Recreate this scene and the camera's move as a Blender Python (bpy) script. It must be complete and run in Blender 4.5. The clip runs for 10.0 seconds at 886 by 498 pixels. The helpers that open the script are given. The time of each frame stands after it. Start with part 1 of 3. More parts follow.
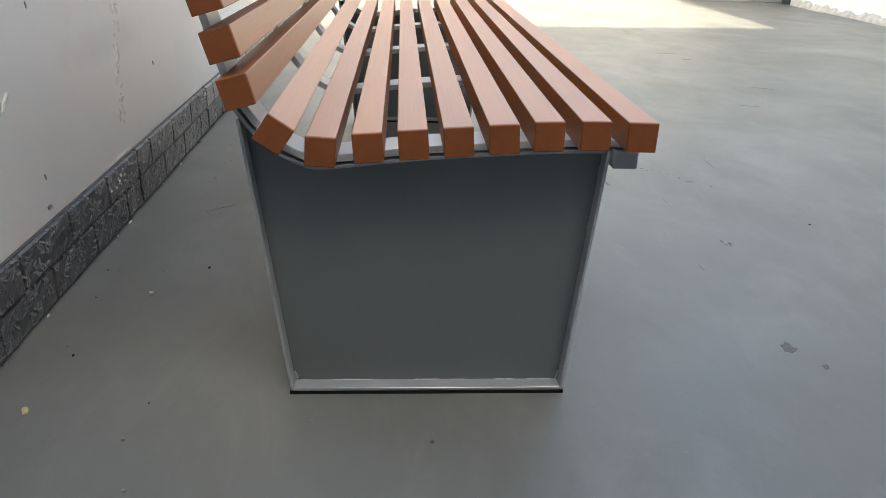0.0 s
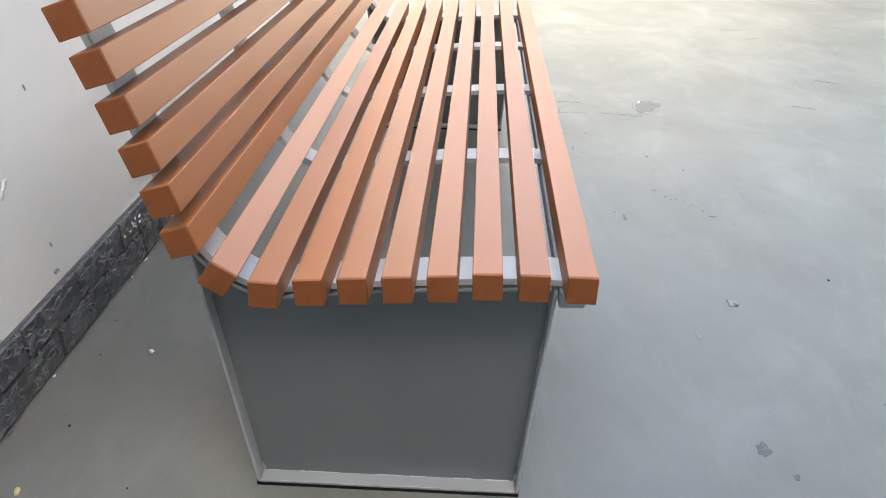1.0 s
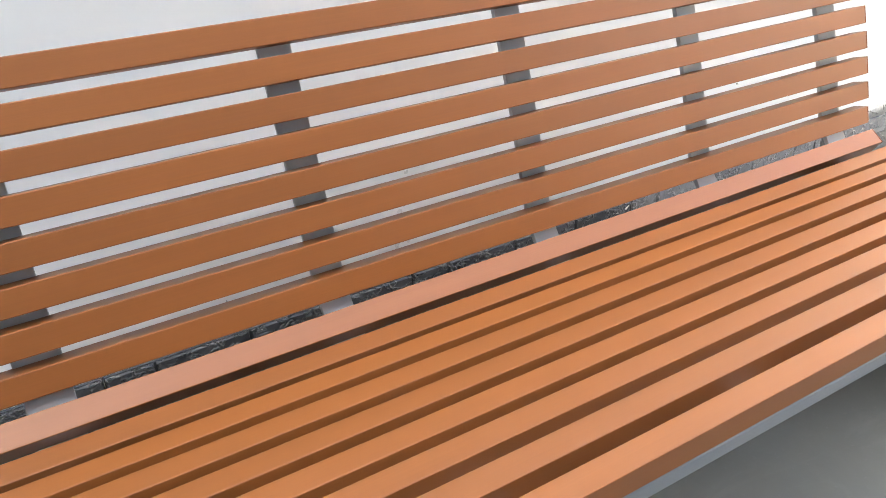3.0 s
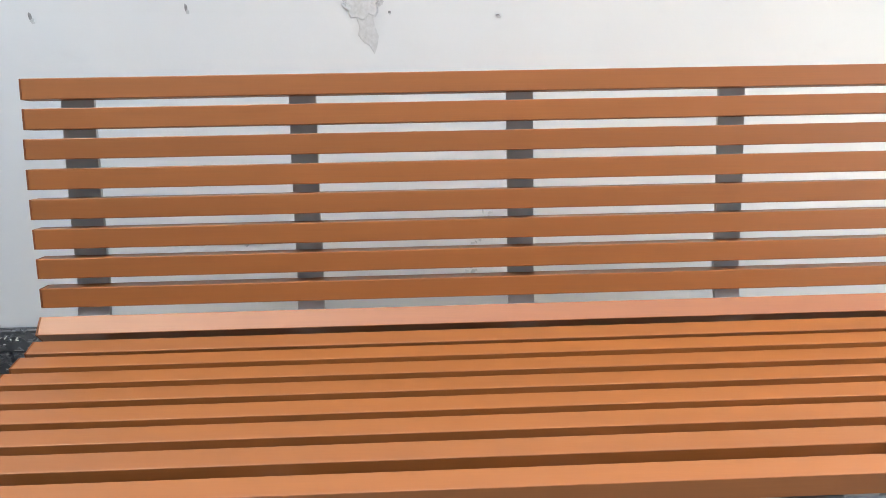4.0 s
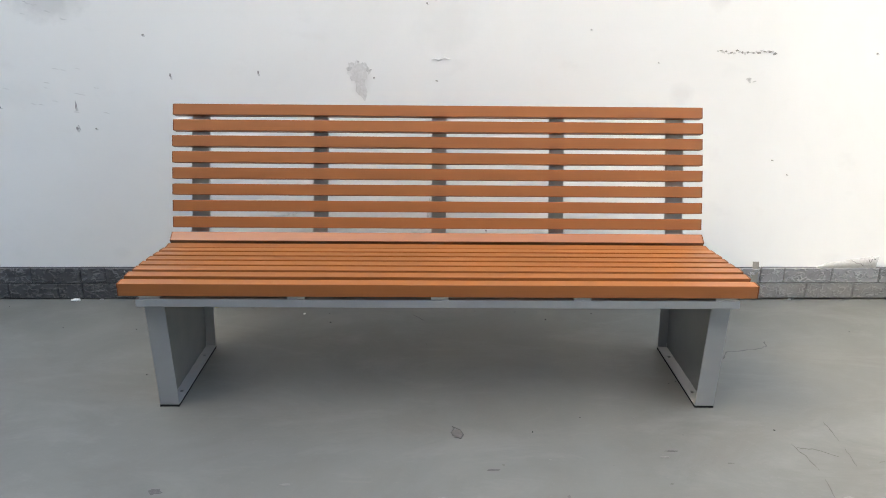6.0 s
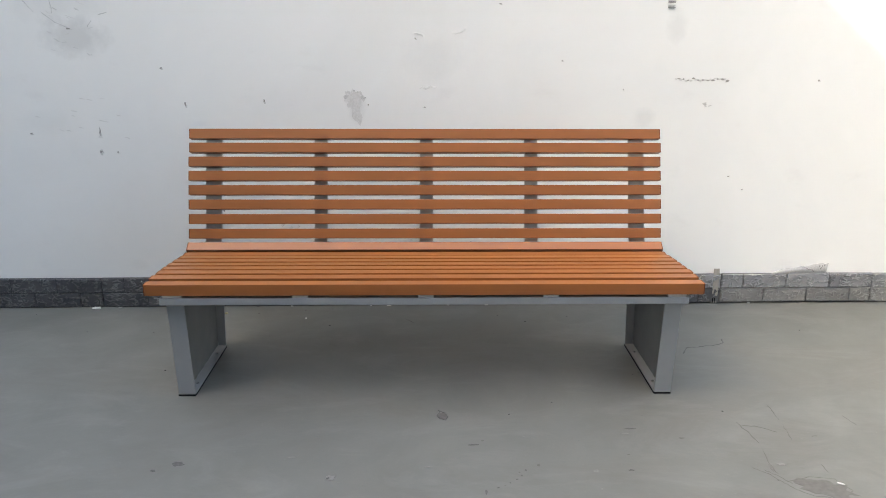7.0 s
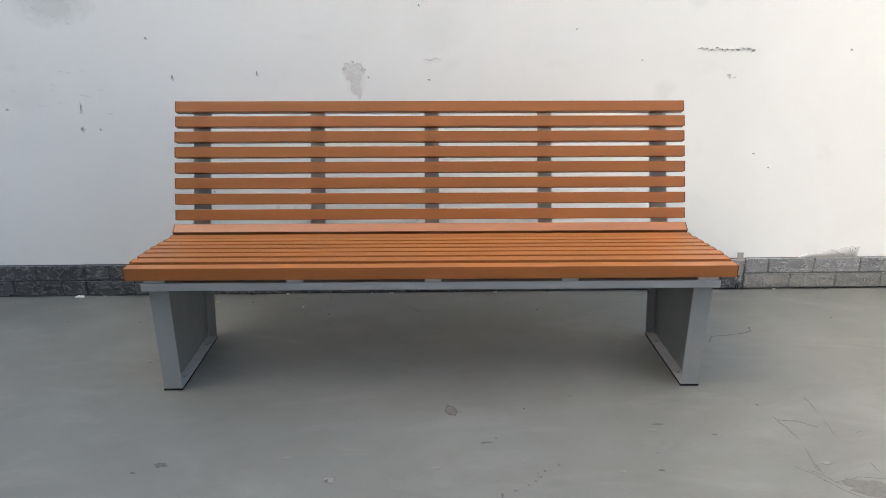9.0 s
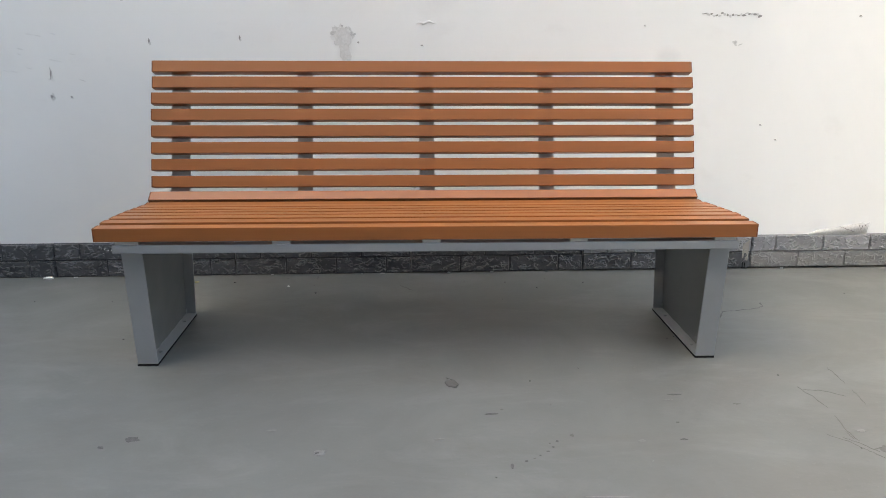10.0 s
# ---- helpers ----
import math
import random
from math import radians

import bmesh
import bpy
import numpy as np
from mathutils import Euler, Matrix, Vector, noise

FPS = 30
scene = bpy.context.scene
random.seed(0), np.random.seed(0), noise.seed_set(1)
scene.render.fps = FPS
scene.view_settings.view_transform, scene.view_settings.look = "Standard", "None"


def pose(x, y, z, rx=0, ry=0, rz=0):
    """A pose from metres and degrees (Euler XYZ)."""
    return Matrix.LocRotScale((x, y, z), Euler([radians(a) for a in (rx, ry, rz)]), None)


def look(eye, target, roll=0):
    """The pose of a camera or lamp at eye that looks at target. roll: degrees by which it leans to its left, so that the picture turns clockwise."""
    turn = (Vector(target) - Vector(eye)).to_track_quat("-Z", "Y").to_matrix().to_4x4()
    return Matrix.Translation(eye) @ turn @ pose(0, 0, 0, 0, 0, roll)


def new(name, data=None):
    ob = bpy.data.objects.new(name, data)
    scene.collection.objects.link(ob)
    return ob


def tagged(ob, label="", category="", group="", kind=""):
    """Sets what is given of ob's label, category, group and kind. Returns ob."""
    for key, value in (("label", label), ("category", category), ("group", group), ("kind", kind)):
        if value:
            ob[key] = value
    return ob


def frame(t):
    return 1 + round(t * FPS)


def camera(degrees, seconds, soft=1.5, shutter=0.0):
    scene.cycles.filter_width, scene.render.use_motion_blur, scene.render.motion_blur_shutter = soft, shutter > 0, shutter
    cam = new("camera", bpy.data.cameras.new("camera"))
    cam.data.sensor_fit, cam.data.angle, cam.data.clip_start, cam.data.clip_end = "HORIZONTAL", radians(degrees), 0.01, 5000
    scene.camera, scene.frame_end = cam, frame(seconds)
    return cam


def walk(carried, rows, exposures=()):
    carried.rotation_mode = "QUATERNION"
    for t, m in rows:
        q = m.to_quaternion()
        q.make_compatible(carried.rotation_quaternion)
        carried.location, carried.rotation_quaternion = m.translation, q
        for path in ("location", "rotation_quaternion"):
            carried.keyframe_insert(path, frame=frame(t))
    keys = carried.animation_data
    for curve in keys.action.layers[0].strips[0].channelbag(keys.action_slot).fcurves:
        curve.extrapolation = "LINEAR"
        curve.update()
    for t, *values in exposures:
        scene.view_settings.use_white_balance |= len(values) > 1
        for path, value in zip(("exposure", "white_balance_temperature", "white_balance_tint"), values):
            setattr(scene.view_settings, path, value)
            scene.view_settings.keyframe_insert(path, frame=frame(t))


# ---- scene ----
cam = camera(61.4, 10.0, soft=0.45)
PATH = [
    (0, (-1.811, 0.322, 0.658), (0.017, 0.207, -0.146), 1.8),
    (0.5, (-1.785, 0.283, 0.738), (0.015, 0.195, -0.129), 1.4),
    (1, (-1.703, 0.157, 0.908), (0.044, 0.236, -0.062), 0.8),
    (1.5, (-1.536, 0.043, 1.019), (0.135, 0.417, -0.014), 0.6),
    (2, (-1.288, -0.091, 1.064), (0.237, 0.672, 0.019), -0.4),
    (2.5, (-1.039, -0.314, 1.081), (0.181, 0.916, 0.082), -2.5),
    (3, (-0.746, -0.431, 1.079), (0.108, 1.087, 0.096), -2.4),
    (3.2, (-0.629, -0.468, 1.091), (0.06, 1.141, 0.124), -2.3),
    (4.3, (-0.135, -0.936, 1.168), (-0.138, 0.887, 0.345), -0.1),
    (4.5, (-0.127, -1.069, 1.167), (-0.114, 0.777, 0.399), -0.1),
    (5, (-0.066, -1.363, 1.176), (-0.064, 0.512, 0.479), -0.2),
    (5.5, (-0.039, -1.679, 1.188), (-0.013, 0.206, 0.52), 0.7),
    (7, (0.013, -2.29, 1.239), (0.049, -0.374, 0.667), 0.2),
    (7.5, (0.017, -2.295, 1.233), (0.052, -0.373, 0.68), 0.3),
    (8, (0.018, -2.279, 1.227), (0.048, -0.359, 0.668), 0.3),
    (8.5, (-0.005, -2.219, 1.231), (0.045, -0.306, 0.65), 0.5),
    (9, (-0.01, -2.097, 1.139), (0.027, -0.186, 0.549), -0.0),
    (9.5, (-0.015, -2.021, 1.001), (0.034, -0.099, 0.451), -0.1),
    (10, (-0.055, -1.983, 0.933), (0.03, -0.061, 0.388), 0.2),
]
EXPOSURES = [(0, 2.82, 7400, 5), (0.5, 2.9, 7450, 5), (1, 3.48, 7400, 5), (1.5, 3.6, 7400, 5), (2, 3.54, 7400, 5), (2.5, 3.34, 7400, 5), (3, 3.46, 7400, 5),
             (4.5, 3.32, 7400, 5), (5, 3.29, 7400, 5), (5.5, 3.28, 7500, 5), (7, 3.03, 7500, 6), (7.5, 3.02, 7450, 6), (10, 3.02, 7500, 6)]
walk(cam, [(t, look(eye, aim, roll)) for t, eye, aim, roll in PATH], exposures=EXPOSURES)

# ---- world and sun: an open yard in the morning shade of a tall building ----
SUN_FROM = Vector((-1.20, -0.38, 1.0)).normalized()
world = bpy.data.worlds.new("yard_sky")
scene.world = world
world.use_nodes = True
wn = world.node_tree.nodes
sky = wn.new("ShaderNodeTexSky")
sky.sky_type = "NISHITA"
sky.sun_disc = False
sky.sun_elevation = math.asin(SUN_FROM.z)
sky.sun_rotation = math.atan2(SUN_FROM.x, SUN_FROM.y)
sky.dust_density = 4.0
wn["Background"].inputs["Strength"].default_value = 0.15
world.node_tree.links.new(sky.outputs[0], wn["Background"].inputs["Color"])
sun_data = bpy.data.lights.new("sun", "SUN")
sun_data.energy, sun_data.angle, sun_data.color = 3.2, radians(0.4), (1.0, 0.93, 0.82)
sun = new("sun", sun_data)
sun.matrix_world = look(SUN_FROM * 30, (0, 0, 0))


# ---- materials ----
class Mat:
    """A small wrapper that makes node materials short to write."""

    def __init__(self, name, rough=0.6, metal=0.0, spec=0.5):
        self.m = bpy.data.materials.new(name)
        self.m.use_nodes = True
        self.t = self.m.node_tree
        self.b = self.t.nodes["Principled BSDF"]
        self.b.inputs["Roughness"].default_value = rough
        self.b.inputs["Metallic"].default_value = metal
        self.b.inputs["Specular IOR Level"].default_value = spec
        self.coord = self.t.nodes.new("ShaderNodeTexCoord").outputs["Object"]
        self.height = None

    def n(self, kind, **inputs):
        node = self.t.nodes.new(kind)
        for k, v in inputs.items():
            self.put(node.inputs[k.replace("_", " ")], v)
        return node

    def put(self, socket, v):
        if isinstance(v, bpy.types.NodeSocket):
            self.t.links.new(v, socket)
        else:
            socket.default_value = v

    def stretch(self, sx, sy, sz, source=None, loc=(0, 0, 0)):
        node = self.n("ShaderNodeMapping", Vector=source or self.coord, Scale=(sx, sy, sz), Location=loc)
        return node.outputs[0]

    def noise(self, scale, detail=4.0, rough=0.55, vec=None, distort=0.0):
        return self.n("ShaderNodeTexNoise", Vector=vec or self.coord, Scale=scale, Detail=detail,
                      Roughness=rough, Distortion=distort).outputs["Fac"]

    def ramp(self, fac, *stops):
        node = self.n("ShaderNodeValToRGB", Fac=fac)
        cr = node.color_ramp
        while len(cr.elements) < len(stops):
            cr.elements.new(0.5)
        for e, (p, c) in zip(cr.elements, stops):
            e.position = p
            e.color = (c, c, c, 1) if isinstance(c, (int, float)) else (*c, 1)
        return node.outputs["Color"]

    def mix(self, fac, a, b, mode="MIX"):
        node = self.t.nodes.new("ShaderNodeMix")
        node.data_type, node.blend_type = "RGBA", mode
        self.put(node.inputs["Factor"], fac)
        for sock, v in ((node.inputs["A"], a), (node.inputs["B"], b)):
            self.put(sock, v if isinstance(v, bpy.types.NodeSocket) else (*v, 1))
        return [o for o in node.outputs if o.type == "RGBA"][0]

    def math(self, op, a, b=0.0):
        node = self.t.nodes.new("ShaderNodeMath")
        node.operation = op
        self.put(node.inputs[0], a)
        self.put(node.inputs[1], b)
        return node.outputs[0]

    def bump(self, h, dist, strength=1.0):
        args = dict(Height=h, Distance=dist, Strength=strength)
        if self.height:
            args["Normal"] = self.height
        self.height = self.n("ShaderNodeBump", **args).outputs[0]
        self.t.links.new(self.height, self.b.inputs["Normal"])

    def color(self, v):
        self.put(self.b.inputs["Base Color"], v if isinstance(v, bpy.types.NodeSocket) else (*v, 1))

    def rough(self, v):
        self.put(self.b.inputs["Roughness"], v)

    def random(self):
        return self.t.nodes.new("ShaderNodeObjectInfo").outputs["Random"]


def timber_mat():
    """Brushed terracotta-brown composite timber, grain along x."""
    m = Mat("composite_timber", 0.45, 0.0, 0.68)
    rnd = m.random()
    shift = m.n("ShaderNodeCombineXYZ", X=m.math("MULTIPLY", rnd, 37.0), Y=m.math("MULTIPLY", rnd, 11.0))
    moved = m.n("ShaderNodeVectorMath", )
    moved.operation = "ADD"
    m.put(moved.inputs[0], m.coord)
    m.put(moved.inputs[1], shift.outputs[0])
    v = moved.outputs[0]
    streak = m.noise(1.0, 5, 0.6, m.stretch(5, 420, 420, v))
    broad = m.noise(1.0, 3, 0.5, m.stretch(2.0, 40, 40, v))
    col = m.mix(m.ramp(streak, (0.25, 0.0), (0.8, 1.0)), TIMBER[0], TIMBER[1])
    col = m.mix(m.ramp(broad, (0.3, 0.0), (0.75, 0.4)), col, TIMBER[2])
    tone = m.n("ShaderNodeHueSaturation", Value=m.math("ADD", m.math("MULTIPLY", rnd, 0.12), 0.94), Color=col)
    m.color(tone.outputs[0])
    m.rough(m.ramp(streak, (0.2, 0.38), (0.8, 0.5)))
    m.bump(streak, 0.0005, 0.3)
    return m.m


def timber_end_mat():
    m = Mat("timber_end", 0.6, 0.0, 0.3)
    g = m.noise(120, 4, 0.6)
    m.color(m.mix(g, TIMBER_END[0], TIMBER_END[1]))
    m.bump(g, 0.0006, 0.5)
    return m.m


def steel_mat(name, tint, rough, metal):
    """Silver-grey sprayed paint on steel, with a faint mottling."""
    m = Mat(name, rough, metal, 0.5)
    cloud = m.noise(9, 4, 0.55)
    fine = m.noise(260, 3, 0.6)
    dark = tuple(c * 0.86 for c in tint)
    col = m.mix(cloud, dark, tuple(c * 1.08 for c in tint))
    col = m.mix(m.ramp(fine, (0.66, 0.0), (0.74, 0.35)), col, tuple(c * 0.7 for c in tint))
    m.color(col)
    m.rough(m.ramp(cloud, (0.3, rough - 0.06), (0.7, rough + 0.08)))
    m.bump(fine, 0.0004, 0.35)
    m.bump(cloud, 0.002, 0.15)
    return m.m


def floor_mat():
    """Grey painted cement floor with a soft sheen, scuffs and grit."""
    m = Mat("painted_cement", 0.35, 0.0, 0.5)
    big = m.noise(0.55, 5, 0.55, distort=0.6)
    mid = m.noise(3.2, 6, 0.62, distort=0.4)
    fine = m.noise(75, 4, 0.6)
    col = m.mix(m.ramp(big, (0.3, 0.0), (0.7, 1.0)), FLOOR[0], FLOOR[1])
    col = m.mix(m.ramp(mid, (0.35, 0.55), (0.62, 0.0)), col, FLOOR[2])
    blot = m.noise(1.0, 6, 0.7, m.stretch(2.2, 5.5, 1), 0.9)
    col = m.mix(m.ramp(blot, (0.50, 0.0), (0.72, 0.5)), col, FLOOR[3])
    brown = m.noise(0.9, 5, 0.65, m.stretch(1.4, 3, 1, None, (5, 2, 0)), 0.7)
    col = m.mix(m.ramp(brown, (0.50, 0.0), (0.70, 0.5)), col, (0.100, 0.094, 0.082))
    col = m.mix(m.ramp(fine, (0.62, 0.0), (0.75, 0.3)), col, FLOOR[3])
    # scratches: thin broken streaks in two directions
    for turn, seed in ((0.5, 0.0), (-1.0, 7.0)):
        rot = m.n("ShaderNodeMapping", Vector=m.coord, Rotation=(0, 0, turn), Scale=(1.6, 55, 1), Location=(seed, seed, 0)).outputs[0]
        line = m.noise(1.0, 2, 0.5, rot)
        gate = m.noise(1.3, 2, 0.5, m.stretch(1, 1, 1, None, (seed * 2, 3, 0)))
        f = m.math("MULTIPLY", m.ramp(line, (0.70, 0.0), (0.78, 0.22)), m.ramp(gate, (0.55, 0.0), (0.65, 1.0)))
        col = m.mix(f, col, FLOOR[4])
    spots = m.n("ShaderNodeTexVoronoi", Vector=m.coord, Scale=9.0)
    dot = m.math("LESS_THAN", spots.outputs["Distance"], m.math("MULTIPLY", m.ramp(m.noise(2.1, 2), (0.5, 0.0), (0.7, 1.0)), 0.05))
    col = m.mix(m.math("MULTIPLY", dot, 0.5), col, (0.09, 0.09, 0.085))
    m.color(col)
    wear = m.noise(1.7, 5, 0.6, distort=0.8)
    m.rough(m.ramp(wear, (0.3, FLOOR_ROUGH[0]), (0.7, FLOOR_ROUGH[1])))
    m.bump(mid, 0.004, 0.25)
    m.bump(fine, 0.0008, 0.3)
    return m.m


def wall_mat(name, stains):
    """Trowelled white wall paint, dusty grey stains at given places (x, z, rx, rz, strength)."""
    m = Mat(name, 0.75, 0.0, 0.25)
    cloud = m.noise(1.1, 5, 0.6, distort=0.5)
    trowel = m.noise(1.0, 5, 0.6, m.stretch(5, 5, 9))
    fine = m.noise(160, 3, 0.55)
    col = m.mix(m.ramp(cloud, (0.3, 0.0), (0.75, 1.0)), (0.82, 0.82, 0.80), (0.885, 0.885, 0.865))
    col = m.mix(m.ramp(trowel, (0.60, 0.0), (0.78, 0.22)), col, (0.66, 0.65, 0.63))
    sep = m.n("ShaderNodeSeparateXYZ", Vector=m.coord)
    for x, z, rx, rz, k in stains:
        dx = m.math("DIVIDE", m.math("SUBTRACT", sep.outputs["X"], x), rx)
        dz = m.math("DIVIDE", m.math("SUBTRACT", sep.outputs["Z"], z), rz)
        d = m.math("SQRT", m.math("ADD", m.math("MULTIPLY", dx, dx), m.math("MULTIPLY", dz, dz)))
        rag = m.math("ADD", d, m.math("MULTIPLY", m.math("SUBTRACT", m.noise(14, 5, 0.65), 0.5), 1.3))
        col = m.mix(m.ramp(rag, (0.35, k), (1.0, 0.0)), col, (0.42, 0.41, 0.40))
    m.color(col)
    m.bump(trowel, 0.006, 0.25)
    m.bump(m.noise(24, 4, 0.6), 0.0015, 0.2)
    m.bump(fine, 0.0004, 0.3)
    return m.m


def brick_mat(name, tones, relief=1.0):
    """Embossed grey foam brick with a crumpled stone relief, its ridge glints painted pale."""
    m = Mat(name, 0.5, 0.0, 0.5)
    rnd = m.random()
    off = m.n("ShaderNodeCombineXYZ", X=m.math("MULTIPLY", rnd, 53.0), Z=m.math("MULTIPLY", rnd, 17.0))
    node = m.t.nodes.new("ShaderNodeVectorMath")
    node.operation = "ADD"
    m.put(node.inputs[0], m.coord)
    m.put(node.inputs[1], off.outputs[0])
    v = m.stretch(1, 1, 1.5, node.outputs[0])
    fold = m.noise(30, 2, 0.5, v, 0.7)
    ridge = m.ramp(m.math("ABSOLUTE", m.math("SUBTRACT", fold, 0.5)), (0.0, 1.0), (0.075, 0.0))
    gate = m.ramp(m.noise(26, 2, 0.5, v), (0.44, 0.0), (0.52, 1.0))
    r2 = m.math("MULTIPLY", ridge, gate)
    grain = m.noise(150, 4, 0.6)
    dust = m.noise(6, 4, 0.6, v)
    col = m.mix(m.ramp(dust, (0.35, 0.0), (0.7, 1.0)), tones[0], tones[1])
    # highlights on the ridges, mixed into the colour
    col = m.mix(m.math("MULTIPLY", r2, 0.32 * relief), col, tones[2])
    tone = m.n("ShaderNodeHueSaturation", Color=col)
    m.put(tone.inputs["Value"], m.math("ADD", m.math("MULTIPLY", rnd, 0.3), 0.85))
    m.color(tone.outputs[0])
    m.rough(0.36)
    m.bump(fold, 0.0045 * relief, 0.6)
    m.bump(r2, 0.008 * relief, 0.9)
    m.bump(grain, 0.001, 0.4)
    return m.m


def plain_mat(name, a, b, scale=40, rough=0.7, bump=0.001, spec=0.5):
    m = Mat(name, rough, 0.0, spec)
    f = m.noise(scale, 5, 0.6)
    m.color(m.mix(m.ramp(f, (0.3, 0.0), (0.7, 1.0)), a, b))
    m.bump(f, bump, 0.5)
    return m.m


TIMBER = ((0.258, 0.083, 0.0175), (0.292, 0.096, 0.0225), (0.224, 0.069, 0.0135))
TIMBER_END = ((0.225, 0.070, 0.022), (0.160, 0.047, 0.014))
FLOOR = ((0.118, 0.122, 0.112), (0.140, 0.145, 0.134), (0.097, 0.100, 0.091), (0.177, 0.180, 0.169), (0.099, 0.099, 0.092))
FLOOR_ROUGH = (0.42, 0.58)
BRICK = ((0.056, 0.059, 0.064), (0.098, 0.103, 0.110), (0.36, 0.37, 0.39))
TIMBER_MAT = timber_mat()
TIMBER_END_MAT = timber_end_mat()
STEEL = steel_mat("silver_grey_paint", (0.305, 0.320, 0.332), 0.42, 0.2)
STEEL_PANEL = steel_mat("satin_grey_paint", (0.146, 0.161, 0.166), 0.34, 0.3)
STEEL_BAR = steel_mat("bare_zinc_bar", (0.50, 0.50, 0.49), 0.40, 0.15)
WELD = steel_mat("weld_bead", (0.44, 0.46, 0.48), 0.35, 0.6)
MATT_BLACK = plain_mat("matt_black", (0.008, 0.008, 0.008), (0.014, 0.014, 0.014), 60, 0.8, 0.001, 0.1)
FLOOR_MAT = floor_mat()
WALL_MAT = wall_mat("white_wall_paint", [(-1.46, 1.19, 0.16, 0.09, 0.32), (-1.50, 1.34, 0.22, 0.12, 0.12), (-0.30, 0.90, 0.05, 0.07, 0.20),
                                          (-1.62, 0.84, 0.16, 0.06, 0.06), (1.06, 1.24, 0.05, 0.09, 0.15), (0.95, 0.86, 0.06, 0.05, 0.14),
                                          (0.02, 1.10, 0.16, 0.12, 0.08), (-0.08, 0.40, 0.30, 0.05, 0.15), (-1.3, 0.20, 0.05, 0.03, 0.07)])
WALL_MAT_B = wall_mat("far_wall_paint", [])
WALL_GREY = plain_mat("grey_render", (0.25, 0.255, 0.265), (0.31, 0.315, 0.325), 5, 0.85)
WALL_PALE = plain_mat("pale_cladding", (0.18, 0.18, 0.175), (0.23, 0.23, 0.225), 4, 0.8)
WALL_DARK = plain_mat("sky_block_grey", (0.07, 0.072, 0.075), (0.11, 0.11, 0.112), 6, 0.6)
BRICK_MAT = brick_mat("embossed_foam", BRICK)
BRICK_DUSTY = brick_mat("dusty_embossed_foam", ((0.20, 0.205, 0.213), (0.285, 0.29, 0.30), (0.55, 0.55, 0.55)), 1.1)
BRICK_WORN = brick_mat("worn_embossed_foam", ((0.175, 0.175, 0.172), (0.25, 0.248, 0.24), (0.44, 0.44, 0.43)), 0.5)
BACKING_DUSTY = plain_mat("dusty_foam_backing", (0.15, 0.15, 0.15), (0.23, 0.23, 0.23), 80, 0.8)
BACKING = plain_mat("foam_backing", (0.045, 0.048, 0.052), (0.08, 0.083, 0.088), 80, 0.7)
PLASTER = plain_mat("bare_plaster", (0.62, 0.61, 0.585), (0.76, 0.755, 0.74), 90, 0.9, 0.003)
PLASTER_DARK = plain_mat("grey_chip", (0.46, 0.455, 0.44), (0.64, 0.635, 0.62), 160, 0.9, 0.002)
CHIP = plain_mat("dark_chip", (0.24, 0.235, 0.225), (0.40, 0.395, 0.38), 160, 0.9, 0.002)
CAULK = plain_mat("white_caulk", (0.70, 0.70, 0.68), (0.80, 0.80, 0.78), 60, 0.6)
TAPE = plain_mat("tan_tape", (0.24, 0.225, 0.20), (0.34, 0.32, 0.285), 50, 0.55)
STONE = plain_mat("crumbled_render", (0.34, 0.32, 0.29), (0.58, 0.56, 0.52), 18, 0.9, 0.01)
STAIN = plain_mat("worn_paint", (0.078, 0.075, 0.068), (0.108, 0.105, 0.097), 60, 0.6)
SCUFF = plain_mat("dark_scuff", (0.045, 0.045, 0.043), (0.095, 0.095, 0.091), 120, 0.6)
PALE_FLOOR = plain_mat("pale_grit", (0.15, 0.15, 0.142), (0.20, 0.20, 0.19), 120, 0.7)
PALE = plain_mat("pale_chip", (0.55, 0.55, 0.53), (0.68, 0.68, 0.66), 120, 0.7)
LEAF = plain_mat("dry_leaf", (0.30, 0.27, 0.12), (0.40, 0.36, 0.18), 90, 0.7)


# ---- mesh helpers ----
def mesh_object(name, bm, material, smooth=False):
    me = bpy.data.meshes.new(name)
    bmesh.ops.recalc_face_normals(bm, faces=bm.faces)
    bm.to_mesh(me)
    bm.free()
    me.materials.append(material)
    for p in me.polygons:
        p.use_smooth = smooth
    return new(name, me)


def part(name, bm, material, parent, label="", smooth=False):
    ob = mesh_object(name, bm, material, smooth)
    ob.parent = parent
    return tagged(ob, label)


def box(bm, x0, x1, y0, y1, z0, z1, bevel=0.0, segments=2):
    made = bmesh.ops.create_cube(bm, size=1.0, matrix=Matrix.LocRotScale(
        ((x0 + x1) / 2, (y0 + y1) / 2, (z0 + z1) / 2), None, (x1 - x0, y1 - y0, z1 - z0)))
    if bevel:
        edges = {e for v in made["verts"] for e in v.link_edges}
        bmesh.ops.bevel(bm, geom=list(edges), offset=bevel, segments=segments, profile=0.5, affect="EDGES")
    return bm


def boxed(x0, x1, y0, y1, z0, z1, bevel=0.0, segments=2):
    return box(bmesh.new(), x0, x1, y0, y1, z0, z1, bevel, segments)


